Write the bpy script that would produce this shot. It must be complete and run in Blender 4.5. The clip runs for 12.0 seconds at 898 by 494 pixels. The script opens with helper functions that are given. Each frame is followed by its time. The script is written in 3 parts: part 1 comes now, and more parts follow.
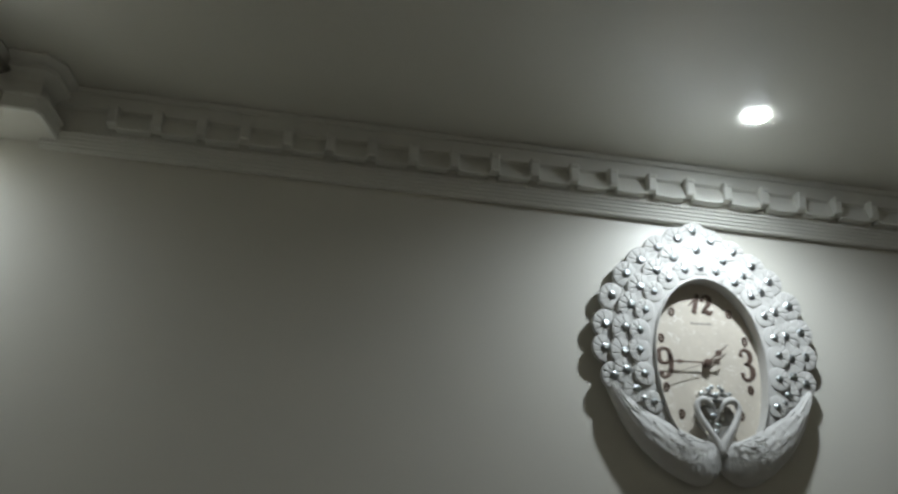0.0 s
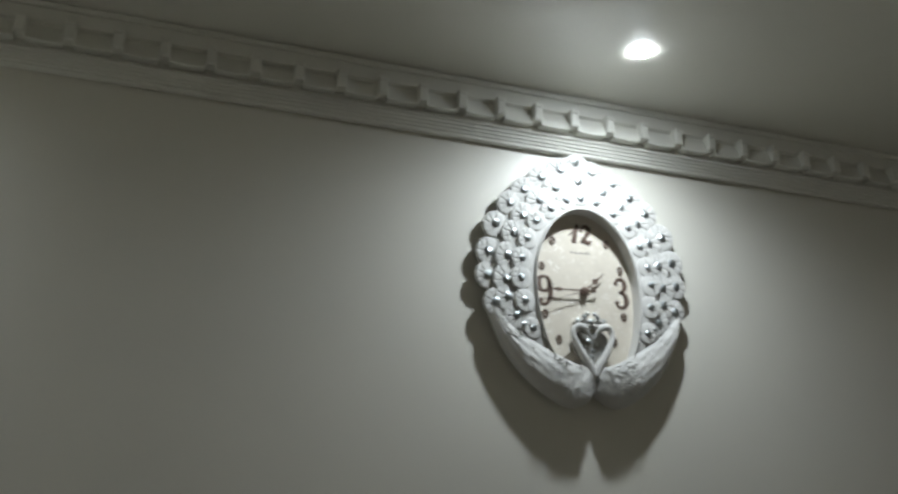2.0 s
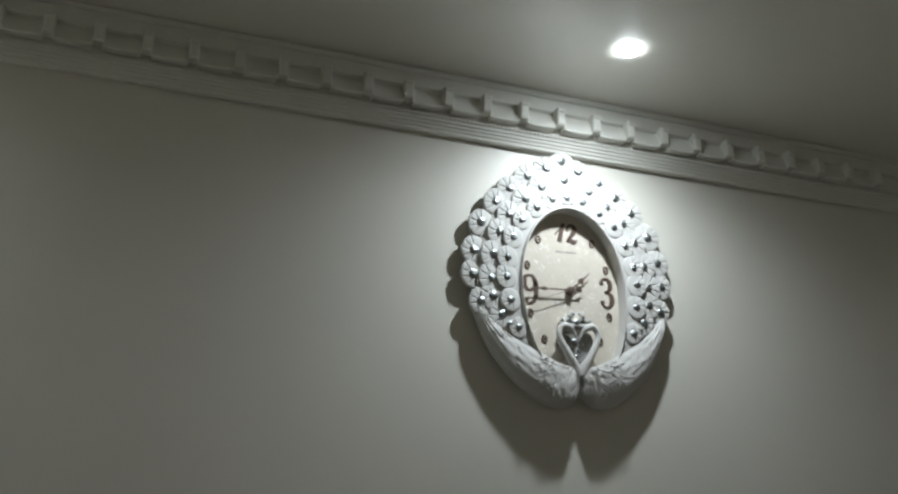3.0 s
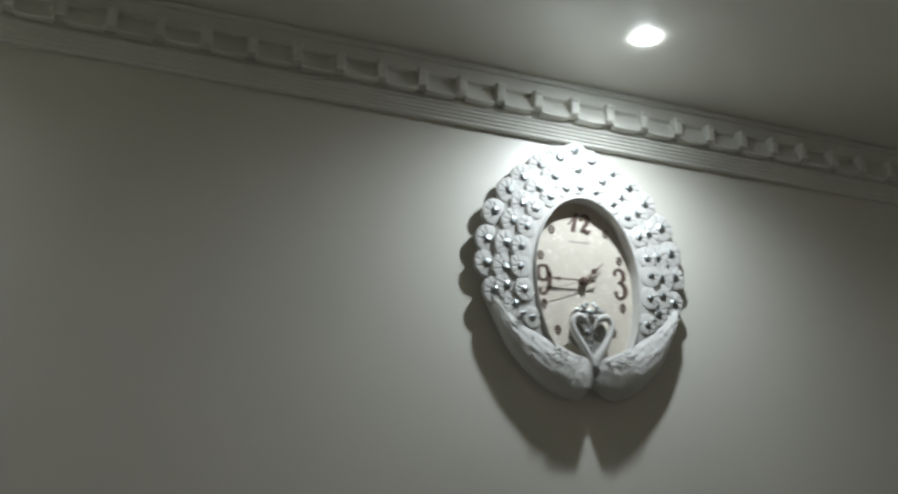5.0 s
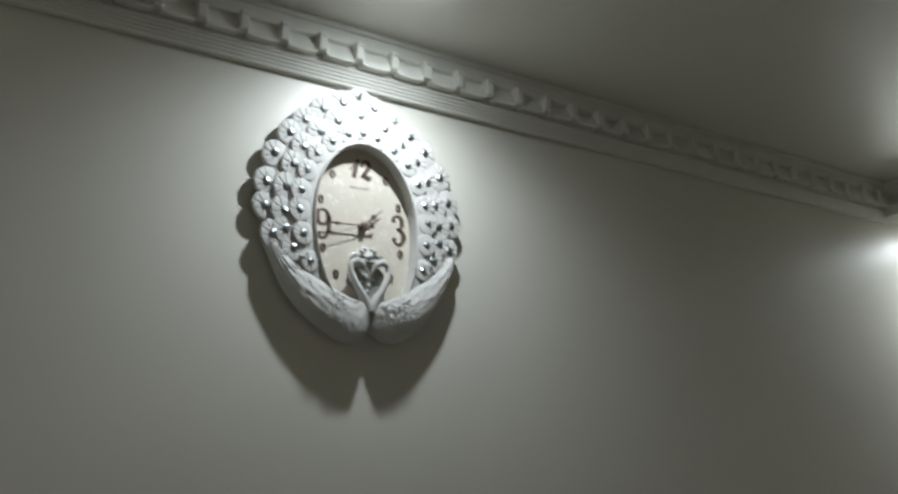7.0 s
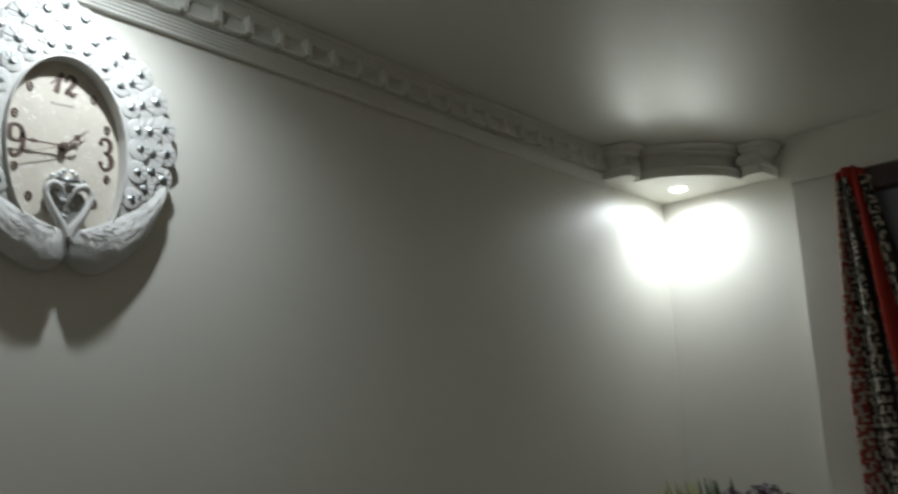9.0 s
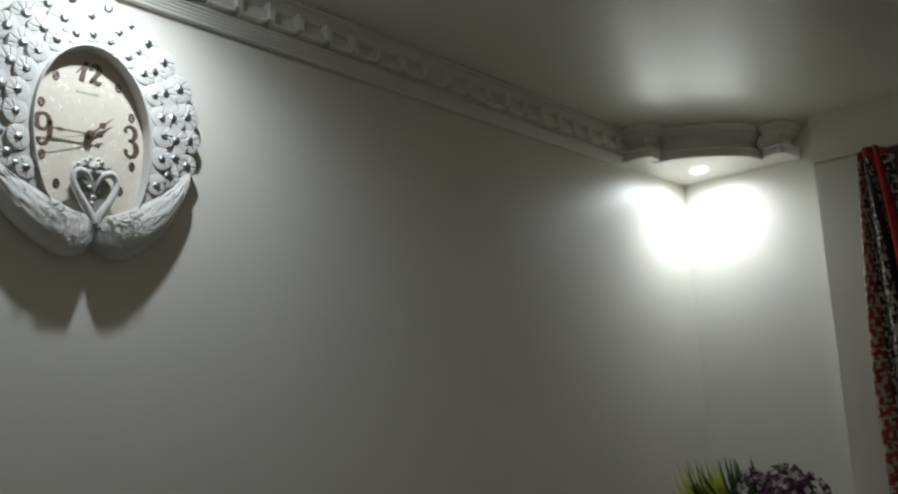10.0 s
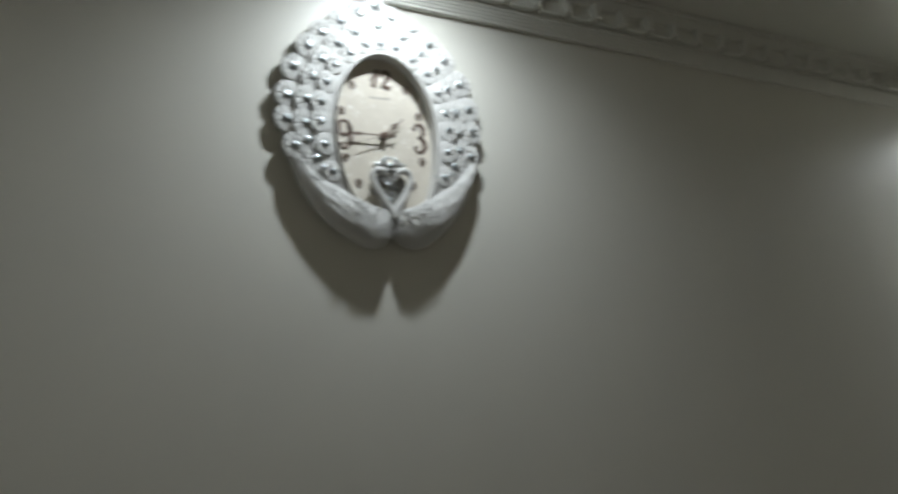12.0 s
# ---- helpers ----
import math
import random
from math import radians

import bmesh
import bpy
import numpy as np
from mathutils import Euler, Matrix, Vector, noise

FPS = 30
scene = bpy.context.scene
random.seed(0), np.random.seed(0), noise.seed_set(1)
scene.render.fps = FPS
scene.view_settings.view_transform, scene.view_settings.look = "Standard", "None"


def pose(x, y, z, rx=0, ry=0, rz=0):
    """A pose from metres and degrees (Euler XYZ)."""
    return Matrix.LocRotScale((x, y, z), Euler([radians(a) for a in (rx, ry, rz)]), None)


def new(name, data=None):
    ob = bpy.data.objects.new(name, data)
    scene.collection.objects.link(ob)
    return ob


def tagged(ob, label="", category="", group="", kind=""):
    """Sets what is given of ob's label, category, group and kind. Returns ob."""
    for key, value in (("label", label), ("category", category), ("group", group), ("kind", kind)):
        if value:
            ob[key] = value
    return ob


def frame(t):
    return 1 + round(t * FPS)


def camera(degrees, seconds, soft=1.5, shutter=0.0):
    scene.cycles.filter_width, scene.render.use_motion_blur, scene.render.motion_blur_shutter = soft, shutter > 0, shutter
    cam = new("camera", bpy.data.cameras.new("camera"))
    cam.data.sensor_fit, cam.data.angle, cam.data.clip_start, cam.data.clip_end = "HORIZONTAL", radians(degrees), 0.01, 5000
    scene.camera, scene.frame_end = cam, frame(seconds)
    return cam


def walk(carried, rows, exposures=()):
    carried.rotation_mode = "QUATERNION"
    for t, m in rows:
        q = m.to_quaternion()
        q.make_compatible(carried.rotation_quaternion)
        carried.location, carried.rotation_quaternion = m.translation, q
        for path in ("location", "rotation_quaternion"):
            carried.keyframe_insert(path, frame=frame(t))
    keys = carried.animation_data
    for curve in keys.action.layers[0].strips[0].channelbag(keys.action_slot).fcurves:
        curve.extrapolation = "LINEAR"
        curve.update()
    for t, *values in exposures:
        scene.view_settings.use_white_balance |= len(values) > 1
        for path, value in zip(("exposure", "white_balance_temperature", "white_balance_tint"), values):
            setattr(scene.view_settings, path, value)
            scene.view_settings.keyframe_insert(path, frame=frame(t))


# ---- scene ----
cam = camera(52.5, 12.0, soft=2.5, shutter=0.5)
# seconds, eye x y z, tilt, roll, heading
PATH = [
    (0.0, -0.895, -1.930, 1.527, 113.97, -2.68, -9.71),
    (0.5, -0.909, -1.910, 1.529, 112.95, -2.39, -12.44),
    (1.0, -0.921, -1.910, 1.523, 111.77, -2.44, -12.73),
    (1.5, -0.926, -1.918, 1.519, 110.81, -2.04, -12.89),
    (2.0, -0.924, -1.906, 1.524, 109.75, -1.05, -17.80),
    (2.5, -0.928, -1.894, 1.523, 109.69, -1.33, -20.22),
    (3.0, -0.929, -1.884, 1.528, 109.74, -0.97, -19.09),
    (3.2, -0.932, -1.881, 1.527, 109.66, -1.15, -19.21),
    (4.8, -0.957, -1.854, 1.520, 109.62, -1.00, -17.98),
    (5.0, -0.960, -1.851, 1.519, 109.46, -1.22, -19.46),
    (5.5, -0.962, -1.855, 1.516, 109.34, -0.98, -24.48),
    (6.0, -0.960, -1.857, 1.514, 109.34, -0.98, -28.51),
    (6.5, -0.958, -1.861, 1.509, 109.33, -0.62, -30.30),
    (7.0, -0.950, -1.857, 1.508, 106.26, 1.23, -32.84),
    (7.2, -0.948, -1.857, 1.508, 105.13, 1.93, -34.12),
    (8.8, -0.855, -1.894, 1.472, 103.03, 2.80, -45.19),
    (9.0, -0.851, -1.894, 1.472, 102.98, 2.14, -48.02),
    (9.2, -0.852, -1.897, 1.472, 102.70, 1.85, -49.20),
    (9.5, -0.853, -1.902, 1.471, 102.27, 1.82, -47.83),
    (10.0, -0.865, -1.910, 1.469, 101.94, 2.26, -46.63),
    (10.5, -0.880, -1.919, 1.472, 101.52, 2.79, -45.53),
    (11.0, -0.892, -1.923, 1.469, 101.32, 2.08, -42.17),
    (11.5, -0.898, -1.929, 1.467, 100.84, 2.42, -38.60),
    (12.0, -0.902, -1.933, 1.467, 101.16, 2.37, -28.95),
]
walk(cam, [(t, pose(x, y, z, rx, ry, rz)) for t, x, y, z, rx, ry, rz in PATH],
     exposures=((0.0, -0.31), (0.3, 0.04), (0.5, 0.12), (1.5, 0.10), (2.0, 0.03), (2.5, 0.0), (12.0, 0.0)))

# ---- world and lamps ----
night = bpy.data.worlds.new("night_sky")
night.use_nodes = True
night.node_tree.nodes["Background"].inputs[0].default_value = (0.02, 0.025, 0.035, 1)
night.node_tree.nodes["Background"].inputs[1].default_value = 0.2
scene.world = night

CEIL = 2.671          # ceiling height
SOFFIT = 2.539        # underside of the corner canopies
XL, XR = -2.05, 2.751  # room's width along the clock wall
YB = -4.2             # wall behind the camera
SPOT = (0.04, -0.295)
NOOK_R = (2.573, -0.171)
NOOK_L = (-1.872, -0.171)


FILL_S = (0.04, YB + 0.295)      # unseen fittings added along the wall behind the camera, as fill light
FILL_SL, FILL_SR = (-1.852, YB + 0.171), (2.45, YB + 0.171)
COOL, WARM = (0.905, 1.0, 1.075), (1.0, 0.91, 0.83)


def downlight_lamp(name, x, y, z, watts, degrees, colour, lean=0, radius=0.018):
    data = bpy.data.lights.new(name, "SPOT")
    data.energy, data.spot_size, data.spot_blend, data.shadow_soft_size = watts, radians(degrees), 1.0, radius
    data.color = colour
    ob = new(name, data)
    ob.matrix_world = pose(x, y, z, 0, lean, 0)
    return ob


downlight_lamp("lamp_clock", *SPOT, CEIL - 0.020, 21.3, 158, COOL, 1)
downlight_lamp("lamp_corner", *NOOK_R, SOFFIT - 0.016, 15.5, 180, COOL)
downlight_lamp("lamp_corner", *NOOK_L, SOFFIT - 0.016, 11.5, 180, COOL)
# unseen lamps, added to lift the room's ambient light
downlight_lamp("fill_lamp", *FILL_S, CEIL - 0.012, 12.3, 168, WARM)
downlight_lamp("fill_lamp", *FILL_SL, CEIL - 0.012, 5, 168, WARM)
downlight_lamp("fill_lamp", *FILL_SR, CEIL - 0.012, 3, 168, WARM)


# ---- materials ----
def material(name, colour, rough=0.5, metal=0.0, grain=0.06, scale=18.0, bump=0.1, fine=220.0, specular=0.5, coat=0.0):
    """Painted or moulded surface: mottled colour at two scales and fine relief, in object space."""
    m = bpy.data.materials.new(name)
    m.use_nodes = True
    nt = m.node_tree
    b = nt.nodes["Principled BSDF"]
    geo = nt.nodes.new("ShaderNodeNewGeometry")
    n1 = nt.nodes.new("ShaderNodeTexNoise")
    n1.inputs["Scale"].default_value, n1.inputs["Detail"].default_value = scale, 5
    n2 = nt.nodes.new("ShaderNodeTexNoise")
    n2.inputs["Scale"].default_value, n2.inputs["Detail"].default_value = fine, 3
    add = nt.nodes.new("ShaderNodeMath")
    add.operation = "MULTIPLY_ADD"
    add.inputs[1].default_value = 0.35
    ramp = nt.nodes.new("ShaderNodeMapRange")
    ramp.inputs[1].default_value, ramp.inputs[2].default_value = 0.4, 0.95
    ramp.inputs[3].default_value, ramp.inputs[4].default_value = 1 - grain, 1 + grain
    mix = nt.nodes.new("ShaderNodeVectorMath")
    mix.operation = "SCALE"
    mix.inputs[0].default_value = colour
    bp = nt.nodes.new("ShaderNodeBump")
    bp.inputs["Strength"].default_value, bp.inputs["Distance"].default_value = bump, 0.002
    ln = nt.links.new
    ln(geo.outputs["Position"], n1.inputs["Vector"])
    ln(geo.outputs["Position"], n2.inputs["Vector"])
    ln(n2.outputs["Fac"], add.inputs[0])
    ln(n1.outputs["Fac"], add.inputs[2])
    ln(add.outputs[0], ramp.inputs[0])
    ln(ramp.outputs[0], mix.inputs["Scale"])
    ln(mix.outputs[0], b.inputs["Base Color"])
    ln(add.outputs[0], bp.inputs["Height"])
    ln(bp.outputs[0], b.inputs["Normal"])
    b.inputs["Roughness"].default_value, b.inputs["Metallic"].default_value = rough, metal
    b.inputs["Specular IOR Level"].default_value = specular
    b.inputs["Coat Weight"].default_value, b.inputs["Coat Roughness"].default_value = coat, 0.36
    return m


def glowing(name, colour, strength):
    m = bpy.data.materials.new(name)
    m.use_nodes = True
    b = m.node_tree.nodes["Principled BSDF"]
    b.inputs["Emission Color"].default_value = (*colour, 1)
    b.inputs["Emission Strength"].default_value = strength
    return m


WALL = material("wall_paint", (0.705, 0.685, 0.612), 0.42, grain=0.03, scale=2.5, bump=0.12, fine=160)
CEILING = material("ceiling_paint", (0.70, 0.685, 0.61), 0.30, grain=0.03, scale=2.0, bump=0.05, fine=90, specular=0.9, coat=0.75)
PLASTER = material("plaster", (0.72, 0.71, 0.65), 0.5, grain=0.05, scale=14, bump=0.2)
FLOOR = material("floor_polish", (0.40, 0.375, 0.34), 0.3, grain=0.08, scale=4)
RESIN = material("white_resin", (0.565, 0.555, 0.525), 0.55, grain=0.04, scale=60, bump=0.25, fine=500, specular=0.3)
DIAL = material("pearl_dial", (0.62, 0.570, 0.485), 0.28, grain=0.06, scale=40, bump=0.05, fine=120)
GLOW = glowing("lamp_glow", (0.95, 1.0, 0.98), 45)
STRONG_GLOW = glowing("clock_lamp_glow", (0.90, 1.0, 1.07), 230)
TRIM = material("lamp_trim", (0.75, 0.75, 0.75), 0.3)
WOOD = material("dark_wood", (0.055, 0.028, 0.02), 0.4, grain=0.25, scale=30)
BRONZE = material("bronze_print", (0.13, 0.088, 0.070), 0.4, metal=0.3)



def fleck(mat, colour, scale, low, high):
    """Lay bright mother-of-pearl chips over a material."""
    nt = mat.node_tree
    b = nt.nodes["Principled BSDF"]
    under = b.inputs["Base Color"].links[0].from_socket
    geo = nt.nodes.new("ShaderNodeNewGeometry")
    n = nt.nodes.new("ShaderNodeTexNoise")
    n.inputs["Scale"].default_value, n.inputs["Detail"].default_value, n.inputs["Distortion"].default_value = scale, 2, 1.5
    r = nt.nodes.new("ShaderNodeMapRange")
    r.inputs[1].default_value, r.inputs[2].default_value = low, high
    mix = nt.nodes.new("ShaderNodeMix")
    mix.data_type = "RGBA"
    mix.inputs[7].default_value = (*colour, 1)
    nt.links.new(geo.outputs["Position"], n.inputs["Vector"])
    nt.links.new(n.outputs["Fac"], r.inputs[0])
    nt.links.new(r.outputs[0], mix.inputs[0])
    nt.links.new(under, mix.inputs[6])
    nt.links.new(mix.outputs[2], b.inputs["Base Color"])


fleck(DIAL, (0.80, 0.77, 0.71), 75, 0.62, 0.69)


# ---- mesh helpers ----
def box(bm, x0, x1, y0, y1, z0, z1):
    v = [bm.verts.new((x, y, z)) for x in (x0, x1) for y in (y0, y1) for z in (z0, z1)]
    for f in ((0, 1, 3, 2), (4, 6, 7, 5), (0, 4, 5, 1), (2, 3, 7, 6), (0, 2, 6, 4), (1, 5, 7, 3)):
        bm.faces.new([v[i] for i in f])


def loft(bm, rings, closed=True, cap=False):
    """Skin a list of rings of equal length."""
    vs = [[bm.verts.new(p) for p in r] for r in rings]
    n = len(rings[0])
    for a, b in zip(vs, vs[1:]):
        for i in range(n if closed else n - 1):
            j = (i + 1) % n
            bm.faces.new((a[i], a[j], b[j], b[i]))
    if cap:
        bm.faces.new(vs[0][::-1])
        bm.faces.new(vs[-1])
    return vs


def mesh_of(name, bm, mat, smooth=35):
    bmesh.ops.recalc_face_normals(bm, faces=bm.faces)
    me = bpy.data.meshes.new(name)
    for f in bm.faces:
        f.smooth = smooth > 0
    if smooth > 0:
        for e in bm.edges:
            if len(e.link_faces) == 2 and e.calc_face_angle(0) > radians(smooth):
                e.smooth = False
    bm.to_mesh(me)
    bm.free()
    me.materials.append(mat)
    return me


def part(name, bm, mat, parent=None, label="", smooth=35):
    ob = new(name, mesh_of(name, bm, mat, smooth))
    ob.parent = parent
    if label:
        ob["label"] = label
    return ob


def structure(name, bm, mat, label, category, smooth=0):
    return tagged(part(name, bm, mat, None, "", smooth), label, category, kind="structure")


def bm_new():
    return bmesh.new()


# ---- room shell ----
bm = bm_new()
box(bm, XL - 0.2, XR + 0.25, YB - 0.2, 0.2, -0.12, -0.004)
floor = structure("floor", bm, FLOOR, "pale polished floor", "floor")
bm = bm_new()
box(bm, XL - 0.2, XR + 0.25, YB - 0.2, 0.2, CEIL, CEIL + 0.15)
structure("ceiling", bm, CEILING, "flat off-white ceiling in satin paint", "ceiling")
bm = bm_new()
box(bm, XL - 0.2, XR + 0.25, 0.0, 0.2, 0, CEIL)
structure("wall_north", bm, WALL, "plain off-white painted wall behind the clock", "wall")
bm = bm_new()
box(bm, XL - 0.2, XL, YB, 0.0, 0, CEIL)
structure("wall_west", bm, WALL, "plain off-white painted side wall", "wall")
bm = bm_new()
box(bm, XL - 0.2, XR + 0.25, YB - 0.2, YB, 0, CEIL)
structure("wall_south", bm, WALL, "plain off-white painted wall", "wall")

PX, PY = 2.651, -0.62          # face and near edge of the thicker window wall
WY0, WY1, WZ0, WZ1 = -2.05, -0.80, 0.9, 2.473
bm = bm_new()
box(bm, XR, XR + 0.25, PY, 0.0, 0, CEIL)
box(bm, PX, XR + 0.25, WY1, PY, 0, WZ1 - 0.002)
box(bm, PX, XR + 0.25, YB, WY0, 0, WZ1 - 0.002)
box(bm, PX, XR + 0.25, WY0, WY1, 0, WZ0)
box(bm, PX - 0.003, XR + 0.25, YB, PY, WZ1 + 0.002, CEIL)
structure("wall_east", bm, WALL, "off-white wall stepping forward beside a curtained window, with a hairline joint at the lintel", "wall")

# ---- plaster cornice ----
bm = bm_new()
CX0, CX1 = XL + 0.5, XR - 0.5
# wall to ceiling: reeded steps, shelf behind the dentils, cove
PROFILE = [(0.0, 2.5225), (0.013, 2.5205), (0.017, 2.523), (0.018, 2.527)]
for k in range(4):
    d, z = 0.0195 + 0.0036 * k, 2.5285 + 0.0082 * k
    PROFILE += [(d - 0.0026, z), (d - 0.0024, z + 0.0018), (d + 0.0012, z + 0.0024), (d + 0.0028, z + 0.0074)]
PROFILE += [(0.030, 2.5625), (0.024, 2.565), (0.024, 2.572), (0.028, 2.618), (0.034, 2.622), (0.038, 2.625), (0.040, 2.640), (0.042, 2.654), (0.040, 2.656),
            (0.046, 2.658), (0.048, 2.667), (0.046, 2.671), (0.0, 2.671)]
loft(bm, [[(x, -d - 0.0005, z - 0.0005) for d, z in PROFILE] for x in (CX0, CX1)], closed=True, cap=True)
cornice = structure("cornice", bm, PLASTER, "off-white plaster cornice with reeded steps below a dentil row", "cornice", smooth=30)


def block_mesh():
    """A small square modillion standing forward of the scoops, with eased edges and a shallow cap."""
    bm = bm_new()
    w = 0.0112
    side = [(0.024, 2.5815), (0.056, 2.5805), (0.0590, 2.584), (0.0600, 2.604), (0.0585, 2.614), (0.0610, 2.618), (0.0605, 2.6255), (0.024, 2.6265)]
    loft(bm, [[(x, -(0.024 + (d - 0.024) * k), z) for d, z in side] for x, k in ((-w, 0.92), (-w + 0.003, 1.0), (w - 0.003, 1.0), (w, 0.92))], cap=True)
    return mesh_of("block", bm, PLASTER, 30)


def scoop_mesh():
    """The hollowed panel between two blocks, its foot curling forward."""
    bm = bm_new()
    rings = []
    for k in range(13):
        s = k / 12
        x = -0.0380 + 0.076 * s
        hollow = math.sin(math.pi * s) ** 0.6
        lip = 0.052 - 0.002 * hollow
        low = 2.571 + 0.002 * (1 - hollow)
        rings.append([(x, -0.024, low), (x, -lip + 0.001, low), (x, -lip, low + 0.002), (x, -lip + 0.003, 2.580), (x, -lip + 0.005 + 0.002 * hollow, 2.590),
                      (x, -lip + 0.010 + 0.002 * hollow, 2.601), (x, -lip + 0.0155 + 0.002 * hollow, 2.612), (x, -0.0300, 2.6195), (x, -0.024, 2.6200)])
    loft(bm, rings, cap=True)
    return mesh_of("scoop", bm, PLASTER, 40)


block, scoop = block_mesh(), scoop_mesh()
first = int((CX0 + 0.06) / 0.0985) - 1
for i in range(first, 24):
    x = -0.020 + i * 0.0985
    if x < CX0 + 0.06 or x > CX1 - 0.06:
        continue
    for name, me, off in (("block", block, 0.0), ("scoop", scoop, 0.04925)):
        ob = new(name, me)
        ob.parent = cornice
        ob.location = (x + off, 0, 0)


# a string of small beads along the topmost reed
bm = bm_new()
for i in range(int((CX1 - CX0 - 0.08) / 0.011)):
    x = CX0 + 0.04 + 0.011 * i
    loft(bm, [[(x + r * math.cos(2 * math.pi * k / 6), -0.0300 - h, 2.5575 + 0.85 * r * math.sin(2 * math.pi * k / 6)) for k in range(6)] for r, h in ((0.0040, 0.0), (0.0034, 0.0036), (0.0014, 0.0056))], cap=True)
tagged(part("beading", bm, PLASTER, cornice, smooth=60), kind="stuff")


# ---- corner canopies with a downlight in each ----
def canopy(name, mirrored):
    """Moulded plaster canopy filling a corner: u along the clock wall, v along the side wall."""
    plan = [(0.53, 0.0), (0.535, 0.035), (0.525, 0.125), (0.515, 0.140), (0.446, 0.142), (0.438, 0.130), (0.434, 0.098), (0.416, 0.098), (0.412, 0.150)]
    for k in range(1, 12):
        a = radians(20 + 50 * k / 12)
        plan.append((0.445 * math.cos(a), 0.445 * math.sin(a)))
    plan += [(v, u) for u, v in plan[:9][::-1]]
    mid = len(plan)

    def grown(d):
        out = []
        for k, (u, v) in enumerate(plan):
            a, b = plan[max(k - 1, 0)], plan[min(k + 1, mid - 1)]
            t = Vector((b[0] - a[0], b[1] - a[1])).normalized()
            n = Vector((t.y, -t.x))
            if n.dot(Vector((u, v))) < 0:
                n = -n
            p = Vector((u, v)) + n * d
            if k == 0:
                p.y = 0.0
            if k == mid - 1:
                p.x = 0.0
            out.append((max(p.x, 0.0), max(p.y, 0.0)))
        return out

    def put(u, v, z):
        return (XL + u + 0.0005, -v - 0.0005, z) if mirrored else (XR - u - 0.0005, -v - 0.0005, z)

    root = tagged(new(name), "off-white moulded plaster canopy across the ceiling corner", "canopy", "corner canopies", kind="structure")
    bm = bm_new()
    steps = [(-0.010, SOFFIT - 0.0015), (0.0, SOFFIT - 0.002), (0.004, SOFFIT + 0.002), (0.005, SOFFIT + 0.030), (0.009, SOFFIT + 0.033), (0.009, SOFFIT + 0.038), (0.002, SOFFIT + 0.041),
             (-0.016, SOFFIT + 0.048), (-0.022, SOFFIT + 0.066), (-0.018, SOFFIT + 0.082), (-0.004, SOFFIT + 0.092), (0.012, SOFFIT + 0.097), (0.014, SOFFIT + 0.107),
             (0.008, SOFFIT + 0.109), (0.022, SOFFIT + 0.118), (0.030, SOFFIT + 0.124), (0.028, CEIL - 0.0005)]
    loft(bm, [[put(u, v, z) for u, v in grown(d)] for d, z in steps], closed=False)
    part("fascia", bm, PLASTER, root)
    bm = bm_new()
    bm.faces.new([bm.verts.new(put(u, v, SOFFIT)) for u, v in [(0, 0)] + plan])
    part("soffit", bm, WALL, root, smooth=0)
    return root


canopy("canopy_1", True)
canopy("canopy_2", False)


def downlight(x, y, z, radius, label, glow=GLOW):
    root = tagged(new("downlight"), label, "downlight", "recessed downlights")
    root.location = (x, y, z)
    bm = bm_new()
    rings = []
    for r, h in ((radius * 0.99, -0.001), (radius * 1.0, -0.0022), (radius * 1.02, -0.0018), (radius * 1.04, 0.0)):
        rings.append([(r * math.cos(2 * math.pi * k / 40), r * math.sin(2 * math.pi * k / 40), h) for k in range(40)])
    loft(bm, rings)
    part("trim_ring", bm, TRIM, root)
    bm = bm_new()
    rings = [[(radius * q * math.cos(2 * math.pi * k / 40), radius * q * math.sin(2 * math.pi * k / 40), -h) for k in range(40)] for q, h in ((1.0, 0.0028), (0.95, 0.0040), (0.6, 0.0052), (0.3, 0.0056))]
    bm.faces.new(loft(bm, rings)[-1])
    part("diffuser", bm, glow, root, "glowing white diffuser")
    return root


# discs for the added fill lamps behind the camera; no known fittings there
for spot in (FILL_S, FILL_SL, FILL_SR):
    downlight(*spot, CEIL, 0.036, "small round recessed downlight glowing white in the ceiling")
downlight(*SPOT, CEIL, 0.0255, "small round recessed downlight glowing white in the ceiling", STRONG_GLOW)
downlight(*NOOK_R, SOFFIT, 0.034, "small round downlight glowing white under a corner canopy")
downlight(*NOOK_L, SOFFIT, 0.036, "small round downlight glowing white under a corner canopy")
# ---- wall clock ----
CLOCK = Matrix(((math.cos(0.051), 0, -math.sin(0.051), 0.009), (0, 1, 0, 0.018), (math.sin(0.051), 0, math.cos(0.051), 2.165), (0, 0, 0, 1)))
clock = tagged(new("wall_clock"), "white sculpted wall clock with jewelled feathers round an oval dial", "clock")
clock.matrix_world = CLOCK
N = 144


def along(points, u):
    """A point of the smooth line through points, u from 0 to 1."""
    f = min(max(u, 0), 1) * (len(points) - 1)
    i = min(int(f), len(points) - 2)
    t = f - i
    p = [Vector(points[min(max(j, 0), len(points) - 1)]) for j in (i - 1, i, i + 1, i + 2)]
    return 0.5 * (2 * p[1] + (p[2] - p[0]) * t + (2 * p[0] - 5 * p[1] + 4 * p[2] - p[3]) * t * t + (3 * p[1] - p[0] - 3 * p[2] + p[3]) * t ** 3)


